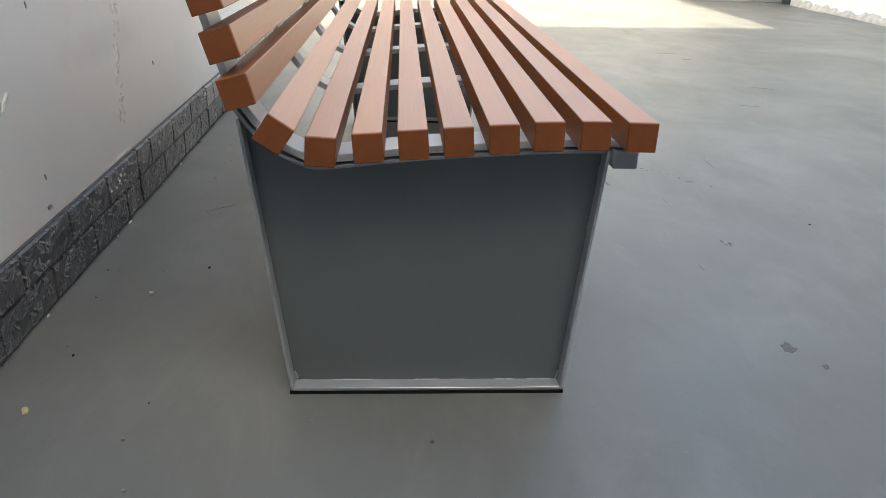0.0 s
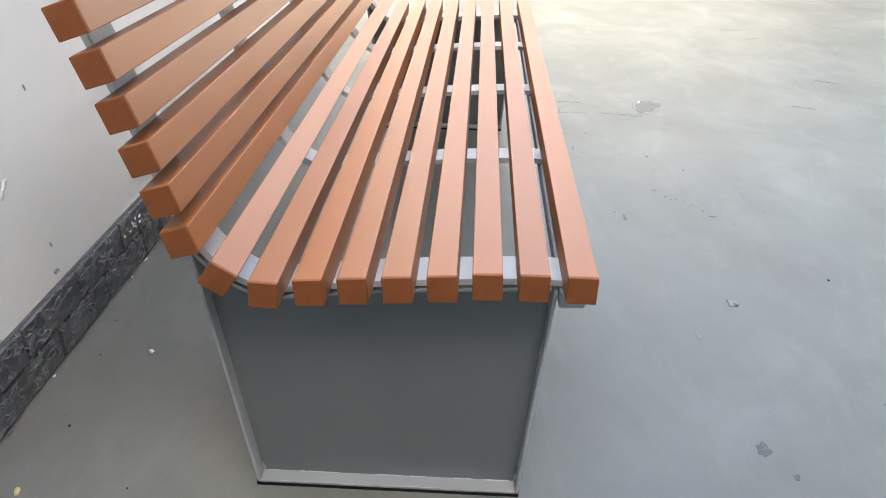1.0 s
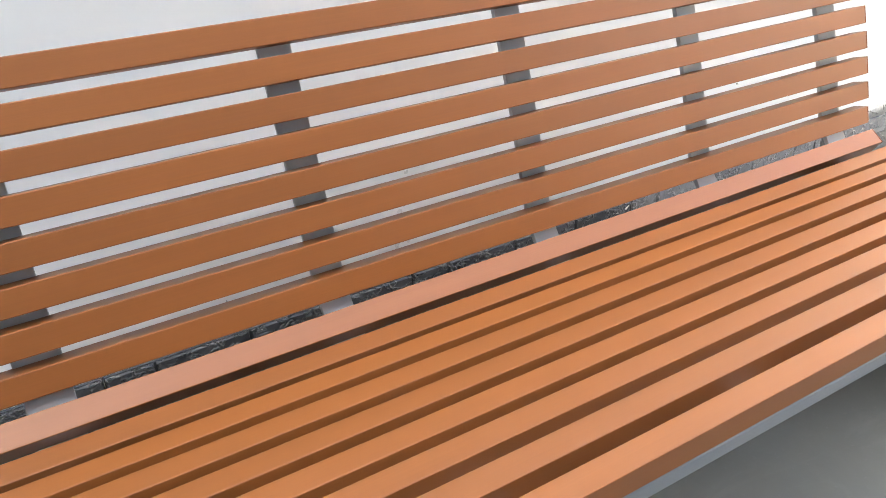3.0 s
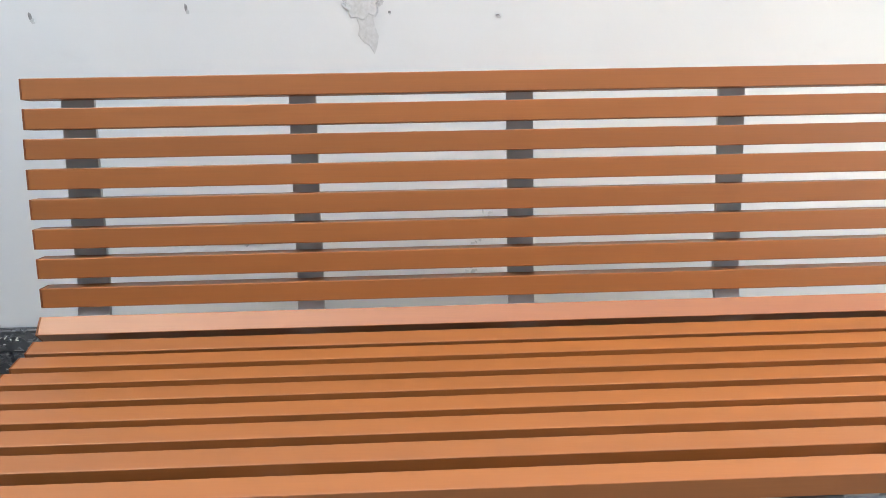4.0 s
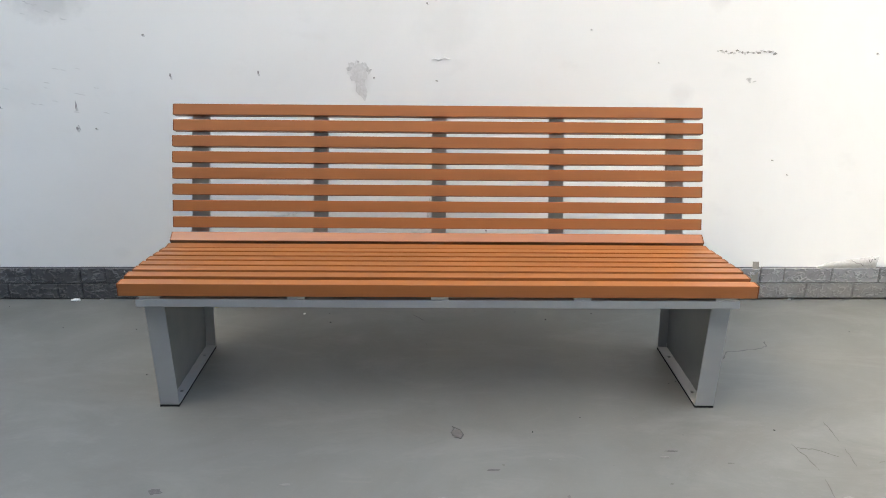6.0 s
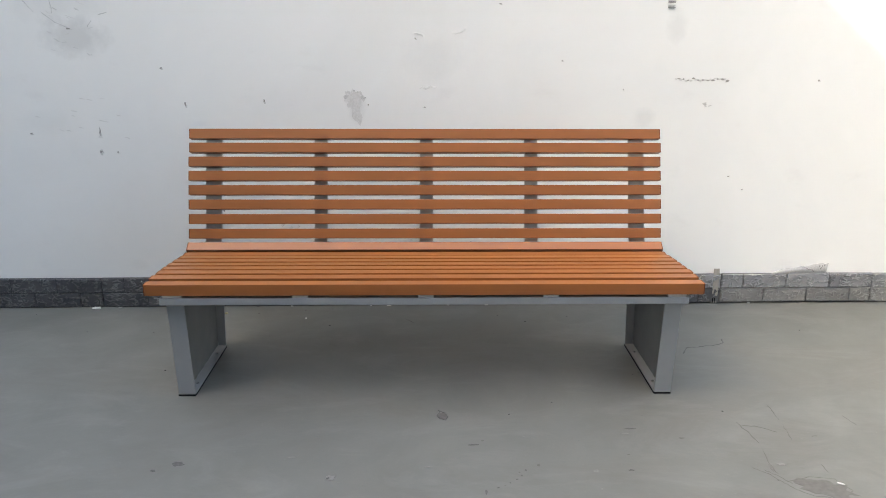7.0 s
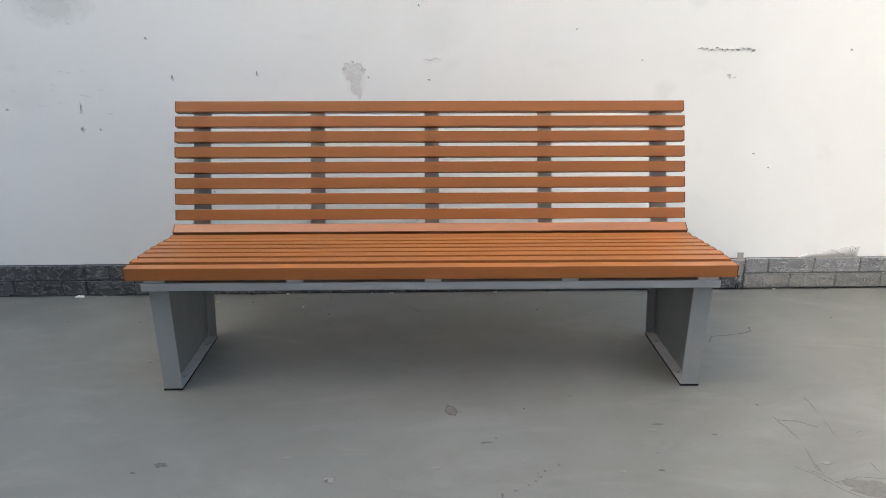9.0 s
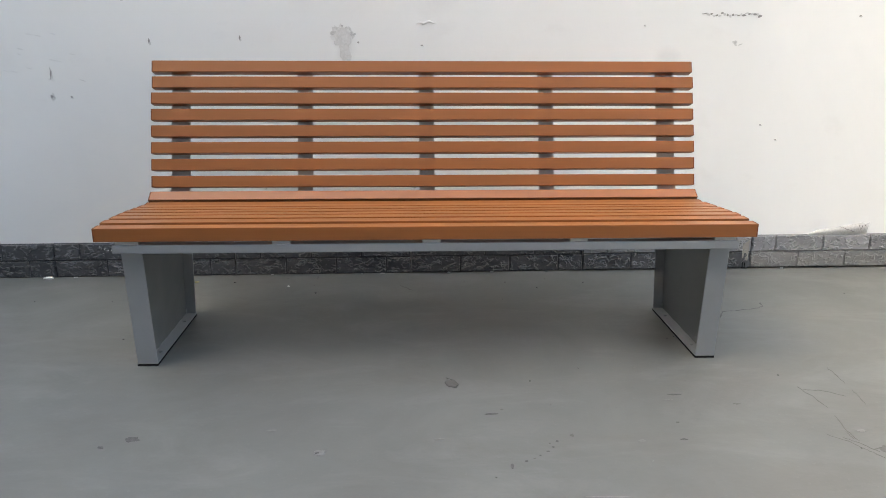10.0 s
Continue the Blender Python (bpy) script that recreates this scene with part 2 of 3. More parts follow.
def prism_x(x0, x1, outline, bevel=0.0):
    """A solid with the outline [(y, z), ...] that reaches from x0 to x1."""
    bm = bmesh.new()
    a = [bm.verts.new((x0, y, z)) for y, z in outline]
    b = [bm.verts.new((x1, y, z)) for y, z in outline]
    bm.faces.new(a)
    bm.faces.new(b[::-1])
    for i in range(len(a)):
        j = (i + 1) % len(a)
        bm.faces.new((a[j], a[i], b[i], b[j]))
    bmesh.ops.recalc_face_normals(bm, faces=bm.faces)
    if bevel:
        sharp = [e for e in bm.edges if e.calc_face_angle(0) > 0.6]
        bmesh.ops.bevel(bm, geom=sharp, offset=bevel, segments=2, profile=0.5, affect="EDGES")
    return bm


def spline(points, steps):
    """A smooth curve through the points (Catmull-Rom)."""
    pts = [Vector(p) for p in points]
    pts = [2 * pts[0] - pts[1]] + pts + [2 * pts[-1] - pts[-2]]
    out = []
    for i in range(1, len(pts) - 2):
        p0, p1, p2, p3 = pts[i - 1:i + 3]
        for s in range(steps):
            u = s / steps
            out.append(0.5 * (2 * p1 + (p2 - p0) * u + (2 * p0 - 5 * p1 + 4 * p2 - p3) * u * u + (3 * p1 - p0 - 3 * p2 + p3) * u ** 3))
    out.append(pts[-2])
    return out


def strip_outline(curve, low, high):
    """The outline of a bent bar: the curve shifted along its normal by low and by high."""
    up, down = [], []
    for i, p in enumerate(curve):
        a, b = curve[max(i - 1, 0)], curve[min(i + 1, len(curve) - 1)]
        d = (b - a).normalized()
        nrm = Vector((-d.y, d.x))
        up.append(p + nrm * high)
        down.append(p + nrm * low)
    return [(p.x, p.y) for p in up + down[::-1]]


def blob(cx, cy, rx, ry, height, seed, turn=0.0, n=15, rag=0.35):
    """A low flake with a ragged outline, flat on z = 0, thinner to its rim."""
    rng = random.Random(seed)
    bm = bmesh.new()
    c, s = math.cos(turn), math.sin(turn)
    rings = []
    jit = [1 + rng.uniform(-rag, rag) for _ in range(n)]
    for k, z in ((1.0, 0.0), (0.9, height), (0.5, height * 0.85)):
        ring = []
        for i in range(n):
            a = 2 * math.pi * i / n
            x, y = rx * k * jit[i] * math.cos(a), ry * k * jit[i] * math.sin(a)
            ring.append(bm.verts.new((cx + c * x - s * y, cy + s * x + c * y, z + (rng.uniform(-0.2, 0.2) * height if z else 0))))
        rings.append(ring)
    for a, b in zip(rings, rings[1:]):
        for i in range(n):
            bm.faces.new((a[i], a[(i + 1) % n], b[(i + 1) % n], b[i]))
    bm.faces.new(rings[-1])
    return bm


def ribbon(points, width, height, seed):
    """A ragged thin line over the points [(x, y), ...] on z = 0: a crack's raised lips or a scratch."""
    rng = random.Random(seed)
    pts = [Vector((x, y, 0)) for x, y in points]
    line = []
    for a, b in zip(pts, pts[1:]):
        for k in range(5):
            line.append(a.lerp(b, k / 5) + Vector((rng.uniform(-1, 1), rng.uniform(-1, 1), 0)) * width * 0.9)
    line.append(pts[-1])
    bm = bmesh.new()
    rows = []
    for i, p in enumerate(line):
        d = (line[min(i + 1, len(line) - 1)] - line[max(i - 1, 0)]).normalized()
        nrm = Vector((-d.y, d.x, 0)) * width * (0.35 + 0.65 * rng.random()) * (0.25 if i in (0, len(line) - 1) else 1)
        rows.append([bm.verts.new(p + nrm), bm.verts.new(p + Vector((0, 0, height))), bm.verts.new(p - nrm)])
    for a, b in zip(rows, rows[1:]):
        bm.faces.new((a[0], a[1], b[1], b[0]))
        bm.faces.new((a[1], a[2], b[2], b[1]))
    return bm


# ---- the setting: floor, walls, the building that shades the yard, an added sky block ----
WALL_Y, WALL_LEAN = 0.967, 0.011          # face of the white wall and its slight turn


def wall_y(x):
    return WALL_Y + WALL_LEAN * x


YAW = math.degrees(math.atan(WALL_LEAN))
bm = bmesh.new()
bmesh.ops.create_grid(bm, x_segments=8, y_segments=8, size=60)
floor = tagged(mesh_object("floor", bm, FLOOR_MAT), "grey painted cement floor with scuffs and grit", "floor", kind="structure")

wall_north = tagged(mesh_object("wall_north", boxed(-7.0, 5.93, 0.0, 0.24, 0.0, 3.0, 0.004), WALL_MAT),
                    "white painted plaster wall, stained and chipped", "wall", kind="structure")
wall_north.matrix_world = pose(0, WALL_Y, 0, 0, 0, YAW)
wall_south = tagged(mesh_object("wall_south", boxed(3.0, 5.75, -3.76, -3.52, 0.0, 2.5, 0.004), WALL_MAT_B),
                    "white painted yard wall with crumbling base", "wall", kind="structure")
# added unseen block: cuts the sky light from the front, edges the sun patch
wall_south_front = tagged(mesh_object("wall_south_front", boxed(-13.0, 7.0, -6.3, -6.0, 0.0, 9.34, 0.01), WALL_DARK),
                          "unseen dark block added to hold back sky light from the south", "wall", kind="structure")
# far wall added to close the yard, its height and tone set for bounce
wall_east = tagged(mesh_object("wall_east", boxed(5.95, 6.19, -5.98, 4.0, 0.0, 2.5, 0.004), WALL_GREY),
                   "grey wall added to close the yard and bounce sunlight", "wall", kind="structure")
wall_west = tagged(mesh_object("wall_west", boxed(-0.3, 0.0, -7.0, 9.0, 0.0, 8.68, 0.01), WALL_PALE),
                   "tall pale building wall that shades the yard", "wall", kind="structure")
wall_west.matrix_world = pose(-7.0, -2.3, 0, 0, 0, 6.3)

# dark post at the end of the south wall
post = tagged(mesh_object("gate_post", boxed(5.77, 5.85, -3.56, -3.48, 0.0, 2.0, 0.006), SCUFF), "dark metal gate post beside the yard wall", "post")

# crumbled foot of the south wall
bm = bmesh.new()
rng = random.Random(5)
xs = np.arange(3.0, 5.75, 0.05)
lo, hi = [], []
for x in xs:
    d = 0.022 + 0.02 * rng.random() + 0.008 * math.sin(x * 5)
    lo.append(bm.verts.new((x, -3.52 + d, 0.0)))
    hi.append((bm.verts.new((x, -3.52 + d * 0.8, 0.012 + 0.014 * rng.random())), bm.verts.new((x, -3.52 + 0.004, 0.03 + 0.045 * rng.random())), bm.verts.new((x, -3.52 + 0.004, 0.0))))
for i in range(len(xs) - 1):
    bm.faces.new((lo[i], lo[i + 1], hi[i + 1][0], hi[i][0]))
    bm.faces.new((hi[i][0], hi[i + 1][0], hi[i + 1][1], hi[i][1]))
tagged(mesh_object("wall_south_foot", bm, STONE), "crumbled grey render along the wall foot", "trim", kind="structure")


# ---- the bench ----
HALF = 0.915
SLAT = 0.038
RIBS = ((-0.828, 0.0305), (-0.411, 0.0255), (0.001, 0.0255), (0.412, 0.0255), (0.828, 0.0305))
# upper face of the bent bars, as (y, z), from the front edge to the top of the back
BAR_CURVE = spline([(0.007, 0.3970), (0.08, 0.3988), (0.195, 0.3930), (0.308, 0.3845), (0.418, 0.3722), (0.450, 0.3765), (0.485, 0.3975),
                    (0.512, 0.4290), (0.5355, 0.4710), (0.564, 0.5690), (0.598, 0.6790), (0.635, 0.7860), (0.656, 0.8470)], 8)
BAR = 0.010


def slat_mesh():
    body = boxed(-HALF + 0.0036, HALF - 0.0036, -SLAT / 2, SLAT / 2, -SLAT / 2, SLAT / 2, 0.0015, 2)
    cap = boxed(-0.0045, -0.0011, -SLAT / 2 + 0.0002, SLAT / 2 - 0.0002, -SLAT / 2 + 0.0002, SLAT / 2 - 0.0002, 0.0011, 2)
    return body, cap


def bench():
    b = tagged(new("bench"), "long slatted bench, terracotta timber slats on grey steel legs", "bench")
    # slats: centres on the seat, the corner and the back; tilt about x
    places = []
    tops = [(0.0, 0.4355, 0.5), (0.0595, 0.4370, 0.0), (0.1180, 0.4355, -1.5), (0.1750, 0.4320, -3.0), (0.2320, 0.4280, -3.8),
            (0.2885, 0.4235, -4.0), (0.3450, 0.4185, -4.0), (0.4015, 0.4107, 3.5)]
    for y, z, a in tops:
        r = radians(a)
        places.append((y + SLAT / 2 * math.cos(r) + SLAT / 2 * math.sin(r), z + SLAT / 2 * math.sin(r) - SLAT / 2 * math.cos(r), a))
    places.append((0.4775, 0.4140, 34.5))
    for i in range(8):
        u = i / 7
        y = 0.5050 + 0.0980 * u + 0.0200 * u * u
        z = 0.4880 + 0.3690 * u + 0.016 * u * (1 - u)
        r = radians(15.5 + 3.5 * u)
        fy, fz = math.sin(r), math.cos(r)
        places.append((y - SLAT / 2 * fy + SLAT / 2 * fz, z - SLAT / 2 * fz - SLAT / 2 * fy, 90 - math.degrees(r)))
    body, cap = slat_mesh()
    first = part("slat", body, TIMBER_MAT, b)
    cap_ob = part("end_cap", cap, TIMBER_END_MAT, first, "darker square end cap")
    for k, (y, z, a) in enumerate(places):
        s = first
        if k:
            s = new("slat", first.data)
            s.parent = b
        rng = random.Random(k)
        s.matrix_basis = pose(rng.uniform(-0.0012, 0.0012), y, z, a)
        for side in (-1, 1):
            if k == 0 and side == -1:
                c = cap_ob
            else:
                c = new("end_cap", cap_ob.data)
                c.parent = s
                tagged(c, "darker square end cap")
            c.matrix_basis = pose(-HALF + 0.0045, 0, 0) if side < 0 else pose(HALF - 0.0045, 0, 0, 0, 0, 180)
    # bent flat bars
    for x, w in RIBS:
        part("bent_bar", prism_x(x - w, x + w, strip_outline(BAR_CURVE, -BAR, 0.0), 0.001), STEEL_BAR, b, "bent zinc-grey flat bar")
    # front rail
    part("front_rail", boxed(-0.870, 0.870, 0.0060, 0.0405, 0.3615, 0.3868, 0.0035, 3), STEEL, b, "grey square steel tube")
    # legs
    for side in (-1, 1):
        end_frame(b, side)
    return b


def holed_bar(x0, x1, y0, y1, z0, z1, holes, radius):
    """A flat bar along y with round holes [(x, y), ...] through it."""
    bm = bmesh.new()
    n = 20
    half = (x1 - x0) / 2 * 0.6
    cuts = [y0] + [v for hx, hy in sorted(holes, key=lambda h: h[1]) for v in (hy - half, hy + half)] + [y1]
    for i in range(len(cuts) - 1):
        a, c = cuts[i], cuts[i + 1]
        if i % 2 == 0:
            box(bm, x0, x1, a, c, z0, z1)
            continue
        hx, hy = sorted(holes, key=lambda h: h[1])[i // 2]
        rings = []
        corners = [math.atan2(sy * half, dx) % (2 * math.pi) for sy in (-1, 1) for dx in (x1 - hx, x0 - hx)]
        turns = sorted([2 * math.pi * (k + 0.5) / (n - 4) for k in range(n - 4)] + corners)
        for z in (z0, z1):
            inner, outer = [], []
            for t in turns:
                ct, st = math.cos(t), math.sin(t)
                inner.append(bm.verts.new((hx + radius * ct, hy + radius * st, z)))
                ex = (x1 - hx if ct > 0 else hx - x0) / max(abs(ct), 1e-6)
                ey = half / max(abs(st), 1e-6)
                d = min(ex, ey)
                outer.append(bm.verts.new((hx + d * ct, hy + d * st, z)))
            rings.append((inner, outer))
        (i0, o0), (i1, o1) = rings
        for k in range(n):
            j = (k + 1) % n
            bm.faces.new((i1[k], i1[j], o1[j], o1[k]))
            bm.faces.new((i0[j], i0[k], o0[k], o0[j]))
            bm.faces.new((i0[k], i0[j], i1[j], i1[k]))
            bm.faces.new((o0[j], o0[k], o1[k], o1[j]))
    return bm


def bead(a, b, radius, rng):
    """A lumpy weld bead swept from a to b."""
    a, b = Vector(a), Vector(b)
    n = max(4, int((b - a).length / 0.004))
    d = (b - a).normalized()
    u = d.orthogonal().normalized()
    v = d.cross(u)
    bm = bmesh.new()
    rings = []
    for i in range(n + 1):
        r = radius * (0.35 if i in (0, n) else rng.uniform(0.6, 1.15))
        c = a.lerp(b, i / n)
        rings.append([bm.verts.new(c + u * r * math.cos(k * math.pi / 3) + v * r * math.sin(k * math.pi / 3)) for k in range(6)])
    for p, q in zip(rings, rings[1:]):
        for k in range(6):
            bm.faces.new((p[k], p[(k + 1) % 6], q[(k + 1) % 6], q[k]))
    bm.faces.new(rings[0])
    bm.faces.new(rings[-1])
    return bm


def end_frame(b, side):
    """A leg: flat bars round a set-back steel sheet, its bar foot drilled for anchors."""
    xo, xi = 0.861 * side, 0.803 * side
    x0, x1 = min(xo, xi), max(xo, xi)
    t = 0.005
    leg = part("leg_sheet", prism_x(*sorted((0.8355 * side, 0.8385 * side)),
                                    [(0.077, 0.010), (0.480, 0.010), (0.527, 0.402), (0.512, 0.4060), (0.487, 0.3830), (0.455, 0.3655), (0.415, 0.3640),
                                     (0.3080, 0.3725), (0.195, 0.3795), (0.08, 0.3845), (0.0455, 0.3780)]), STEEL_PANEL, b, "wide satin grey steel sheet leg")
    part("front_bar", prism_x(x0, x1, [(0.0725, 0.006), (0.0725 + t, 0.006), (0.0415 + t, 0.384), (0.0415, 0.384)], 0.0012), STEEL, leg)
    part("rear_bar", prism_x(x0, x1, [(0.4845, 0.006), (0.4845 - t, 0.006), (0.5330 - t, 0.4200), (0.5330, 0.4200)], 0.0012), STEEL, leg)
    under = [p for p in BAR_CURVE if 0.045 < p.x < 0.528]
    part("top_bar", prism_x(x0, x1, strip_outline(under, -BAR - 0.0085, -BAR - 0.0035), 0.001), STEEL, leg)
    part("foot_bar", holed_bar(x0, x1, 0.0775, 0.4795, 0.006, 0.011, [(0.820 * side, 0.150), (0.820 * side, 0.400)], 0.0065), STEEL, leg, "flat foot bar with two anchor holes")
    # bevel highlight of the foot bar, put in as a pale strip
    part("bare_edge", boxed(*sorted((0.8606 * side, 0.8616 * side)), 0.0775, 0.4795, 0.0080, 0.0112, 0.0004, 1), WELD, leg, "pale strip for the highlight on the foot bar edge")
    part("foot_pad", boxed(x0 - 0.0006, x1 + 0.0006, 0.0712, 0.4858, 0.0, 0.006), MATT_BLACK, leg, "thin black strip under the foot")
    # weld runs where the sheet meets the foot and the corner bars
    rng = random.Random(11 if side < 0 else 12)
    for sx in (0.8390, 0.8350):
        x = sx * side
        y = 0.084
        while y < 0.46:
            end = min(y + rng.uniform(0.02, 0.07), 0.473)
            part("weld", bead((x, y, 0.0105), (x, end, 0.0105), 0.0016, rng), WELD, leg, "bright uneven weld bead", True)
            y = end + rng.uniform(0.010, 0.060)
        for y0, y1, lean in ((0.0795, 0.0765, 1), (0.4775, 0.4805, 1)):
            part("weld", bead((x, y0, 0.011), (x, y1, 0.027), 0.0032, rng), WELD, leg, "bright uneven weld bead", True)
        for z in (0.09, 0.17, 0.27, 0.33):
            z += rng.uniform(-0.03, 0.02)
            u = z / 0.38
            part("weld", bead((x, 0.4800 + 0.0480 * u, z), (x, 0.4800 + 0.0480 * (u + 0.07), z + 0.027), 0.0020, rng), WELD, leg, "bright uneven weld bead", True)
            if z > 0.2:
                part("weld", bead((x, 0.0770 - 0.0305 * u, z), (x, 0.0770 - 0.0305 * (u + 0.04), z + 0.014), 0.0020, rng), WELD, leg, "bright uneven weld bead", True)


bench()


# ---- marks on the wall and the floor ----
def on_wall(name, bm, material, x, z, label="", turn=0.0):
    """Sets a flake built flat on z = 0 upright on the wall."""
    ob = part(name, bm, material, wall_north, label)
    ob.matrix_basis = Matrix.Translation((x, -0.0002, z)) @ pose(0, 0, 0, 90) @ pose(0, 0, 0, 0, 0, turn)
    return ob


def wall_marks():
    rng = random.Random(21)
    # flaked patch above the bench
    on_wall("flaked_patch", blob(0, 0, 0.042, 0.038, 0.002, 3, n=26, rag=0.25), PLASTER, -0.308, 0.940, "rough flaked plaster patch")
    for i in range(26):
        a = rng.uniform(-0.3, math.pi + 0.3)
        on_wall("paint_flake", blob(0, 0, rng.uniform(0.003, 0.011), rng.uniform(0.002, 0.006), 0.003, 40 + i, rng.uniform(0, 3), 9),
                (PLASTER_DARK, PALE, PLASTER, CAULK)[i % 4], -0.308 + 0.043 * math.cos(a) * rng.uniform(0.75, 1.05), 0.938 + 0.036 * math.sin(a) * rng.uniform(0.8, 1.05))
    on_wall("run_mark", blob(0, 0, 0.022, 0.055, 0.0008, 4, n=18), PLASTER, -0.300, 0.885, "faint drip below the patch")
    # broken row of scrape marks
    for i in range(22):
        u = i / 21
        on_wall("scrape", blob(0, 0, rng.uniform(0.004, 0.010), rng.uniform(0.002, 0.005), 0.002, 80 + i, rng.uniform(-0.4, 0.4), 9),
                CHIP if i % 2 else PALE, 1.075 + 0.225 * u, 1.022 + rng.uniform(-0.006, 0.006))
    for i in range(7):
        on_wall("scrape", blob(0, 0, rng.uniform(0.003, 0.009), rng.uniform(0.002, 0.004), 0.002, 120 + i, 0.4, 9),
                PLASTER_DARK if i % 2 else PALE, 1.205 + 0.03 * rng.random(), 0.905 + 0.018 * rng.random())
    # plugged screw holes
    for dz in (0.0, 0.022):
        on_wall("wall_plug", blob(0, 0, 0.017, 0.005, 0.004, 131 + int(dz * 100), 0, 12, 0.15), CHIP, 1.030, 1.318 + dz, "dark slotted wall plug")
        on_wall("wall_plug_rim", blob(0, 0, 0.019, 0.004, 0.005, 141 + int(dz * 100), 0, 12, 0.15), PALE, 1.030, 1.325 + dz)
    # ridge of filler and other small chips
    on_wall("filler_ridge", ribbon([(-0.035, 0.0), (-0.01, -0.002), (0.04, 0.001)], 0.006, 0.003, 2), CAULK, 0.006, 0.988)
    on_wall("filler_ridge", ribbon([(-0.025, -0.004), (0.0, 0.0), (0.03, 0.012)], 0.006, 0.003, 3), CAULK, 0.137, 1.215)
    on_wall("filler_ridge", ribbon([(-0.02, 0.006), (0.0, 0.0), (0.02, -0.010)], 0.005, 0.003, 4), CAULK, -0.03, 1.208)
    for i, (x, z, rx, rz) in enumerate(((-1.027, 0.918, 0.005, 0.011), (-0.692, 0.931, 0.004, 0.010), (-1.40, 0.80, 0.004, 0.015), (-1.408, 0.712, 0.006, 0.010),
                                        (-1.335, 0.712, 0.006, 0.004), (-1.693, 0.792, 0.008, 0.004), (-1.115, 1.067, 0.006, 0.005), (-0.045, 1.190, 0.004, 0.004),
                                        (-0.008, 0.905, 0.006, 0.003), (0.31, 1.33, 0.006, 0.004), (-0.25, 0.915, 0.004, 0.004), (0.58, 1.10, 0.004, 0.003), (0.85, 0.98, 0.003, 0.003),
                                        (1.70, 1.02, 0.006, 0.004), (1.35, 0.60, 0.006, 0.003), (1.42, 0.54, 0.004, 0.003), (1.05, 0.40, 0.004, 0.003), (-1.48, 1.225, 0.010, 0.004),
                                        (-0.50, 0.16, 0.010, 0.004), (0.20, 0.30, 0.004, 0.005))):
        on_wall("chip", blob(0, 0, rx * 0.8, rz * 0.8, 0.002, 160 + i, 0, 10), CHIP, x, z)
        on_wall("chip_rim", blob(0, 0, rx * 0.9, rz * 0.5, 0.0025, 190 + i, 0, 10), PALE, x + rx * 0.5, z - rz * 0.9)
    # crusty trail of old filler and flakes low on the wall
    for i in range(46):
        u = rng.random()
        on_wall("paint_flake", blob(0, 0, rng.uniform(0.002, 0.006), rng.uniform(0.002, 0.009), 0.0012, 740 + i, rng.uniform(-0.5, 0.5), 8),
                (PLASTER, CAULK, PLASTER, PALE, PALE)[i % 5], -0.02 - 0.06 * u + rng.uniform(-0.022, 0.022), 0.47 - 0.26 * u)
    for i, (x, z) in enumerate(((-0.61, 0.371), (-0.645, 0.386), (-0.59, 0.366), (-0.575, 0.38), (-0.63, 0.36))):
        on_wall("paint_flake", blob(0, 0, 0.009, 0.0025, 0.002, 800 + i, 0.8, 9), PLASTER, x, z)
        on_wall("chip", blob(0, 0, 0.010, 0.0015, 0.0015, 820 + i, 0.8, 9), PLASTER_DARK, x + 0.003, z - 0.005)
    for i, (x, z) in enumerate(((-0.494, 0.216), (-0.448, 0.508), (-0.9, 0.45), (-0.75, 0.62))):
        on_wall("chip", blob(0, 0, 0.002, 0.006, 0.0015, 840 + i, 0.3, 9), CHIP, x, z)
    # scratches by the grey stain
    for i, pts in enumerate((((-0.14, 0.06), (-0.09, 0.02), (-0.02, -0.01)), ((0.04, 0.0), (0.06, 0.03)), ((-0.22, 0.12), (-0.17, 0.06)), ((0.09, 0.05), (0.13, 0.06)),
                             ((-0.10, 0.12), (-0.095, 0.05)))):
        on_wall("scratch", ribbon(pts, 0.0018, 0.0006, 220 + i), PLASTER_DARK, -1.44, 1.23)
    for i in range(16):
        x, z, a = rng.gauss(-1.44, 0.08), rng.gauss(1.22, 0.06), rng.uniform(-0.5, 0.5)
        d = rng.uniform(0.006, 0.022)
        on_wall("scratch", ribbon([(-d, -d * math.sin(a)), (0, rng.uniform(-0.003, 0.003)), (d, d * math.sin(a))], rng.uniform(0.001, 0.003), 0.0006, 940 + i), (PLASTER, PALE)[i % 2], x, z)
    for i in range(14):
        x, z, d = rng.gauss(-1.42, 0.09), rng.gauss(0.88, 0.07), rng.uniform(0.004, 0.012)
        on_wall("scratch", ribbon([(-d, 0.002), (0, 0), (d, -0.003)], 0.0018, 0.0005, 980 + i), PLASTER, x, z)
    on_wall("scratch", ribbon([(0, 0.022), (0.001, 0.0), (0.0, -0.022)], 0.0022, 0.0008, 231), CHIP, -1.404, 0.797)
    on_wall("scratch", ribbon([(0, 0.012), (0.001, 0.0), (0.006, -0.010)], 0.0022, 0.0008, 232), CHIP, -1.402, 0.715)


def on_floor(name, bm, material, label=""):
    ob = part(name, bm, material, floor, label)
    ob.matrix_basis = Matrix.Translation((0, 0, 0.0002))
    return ob


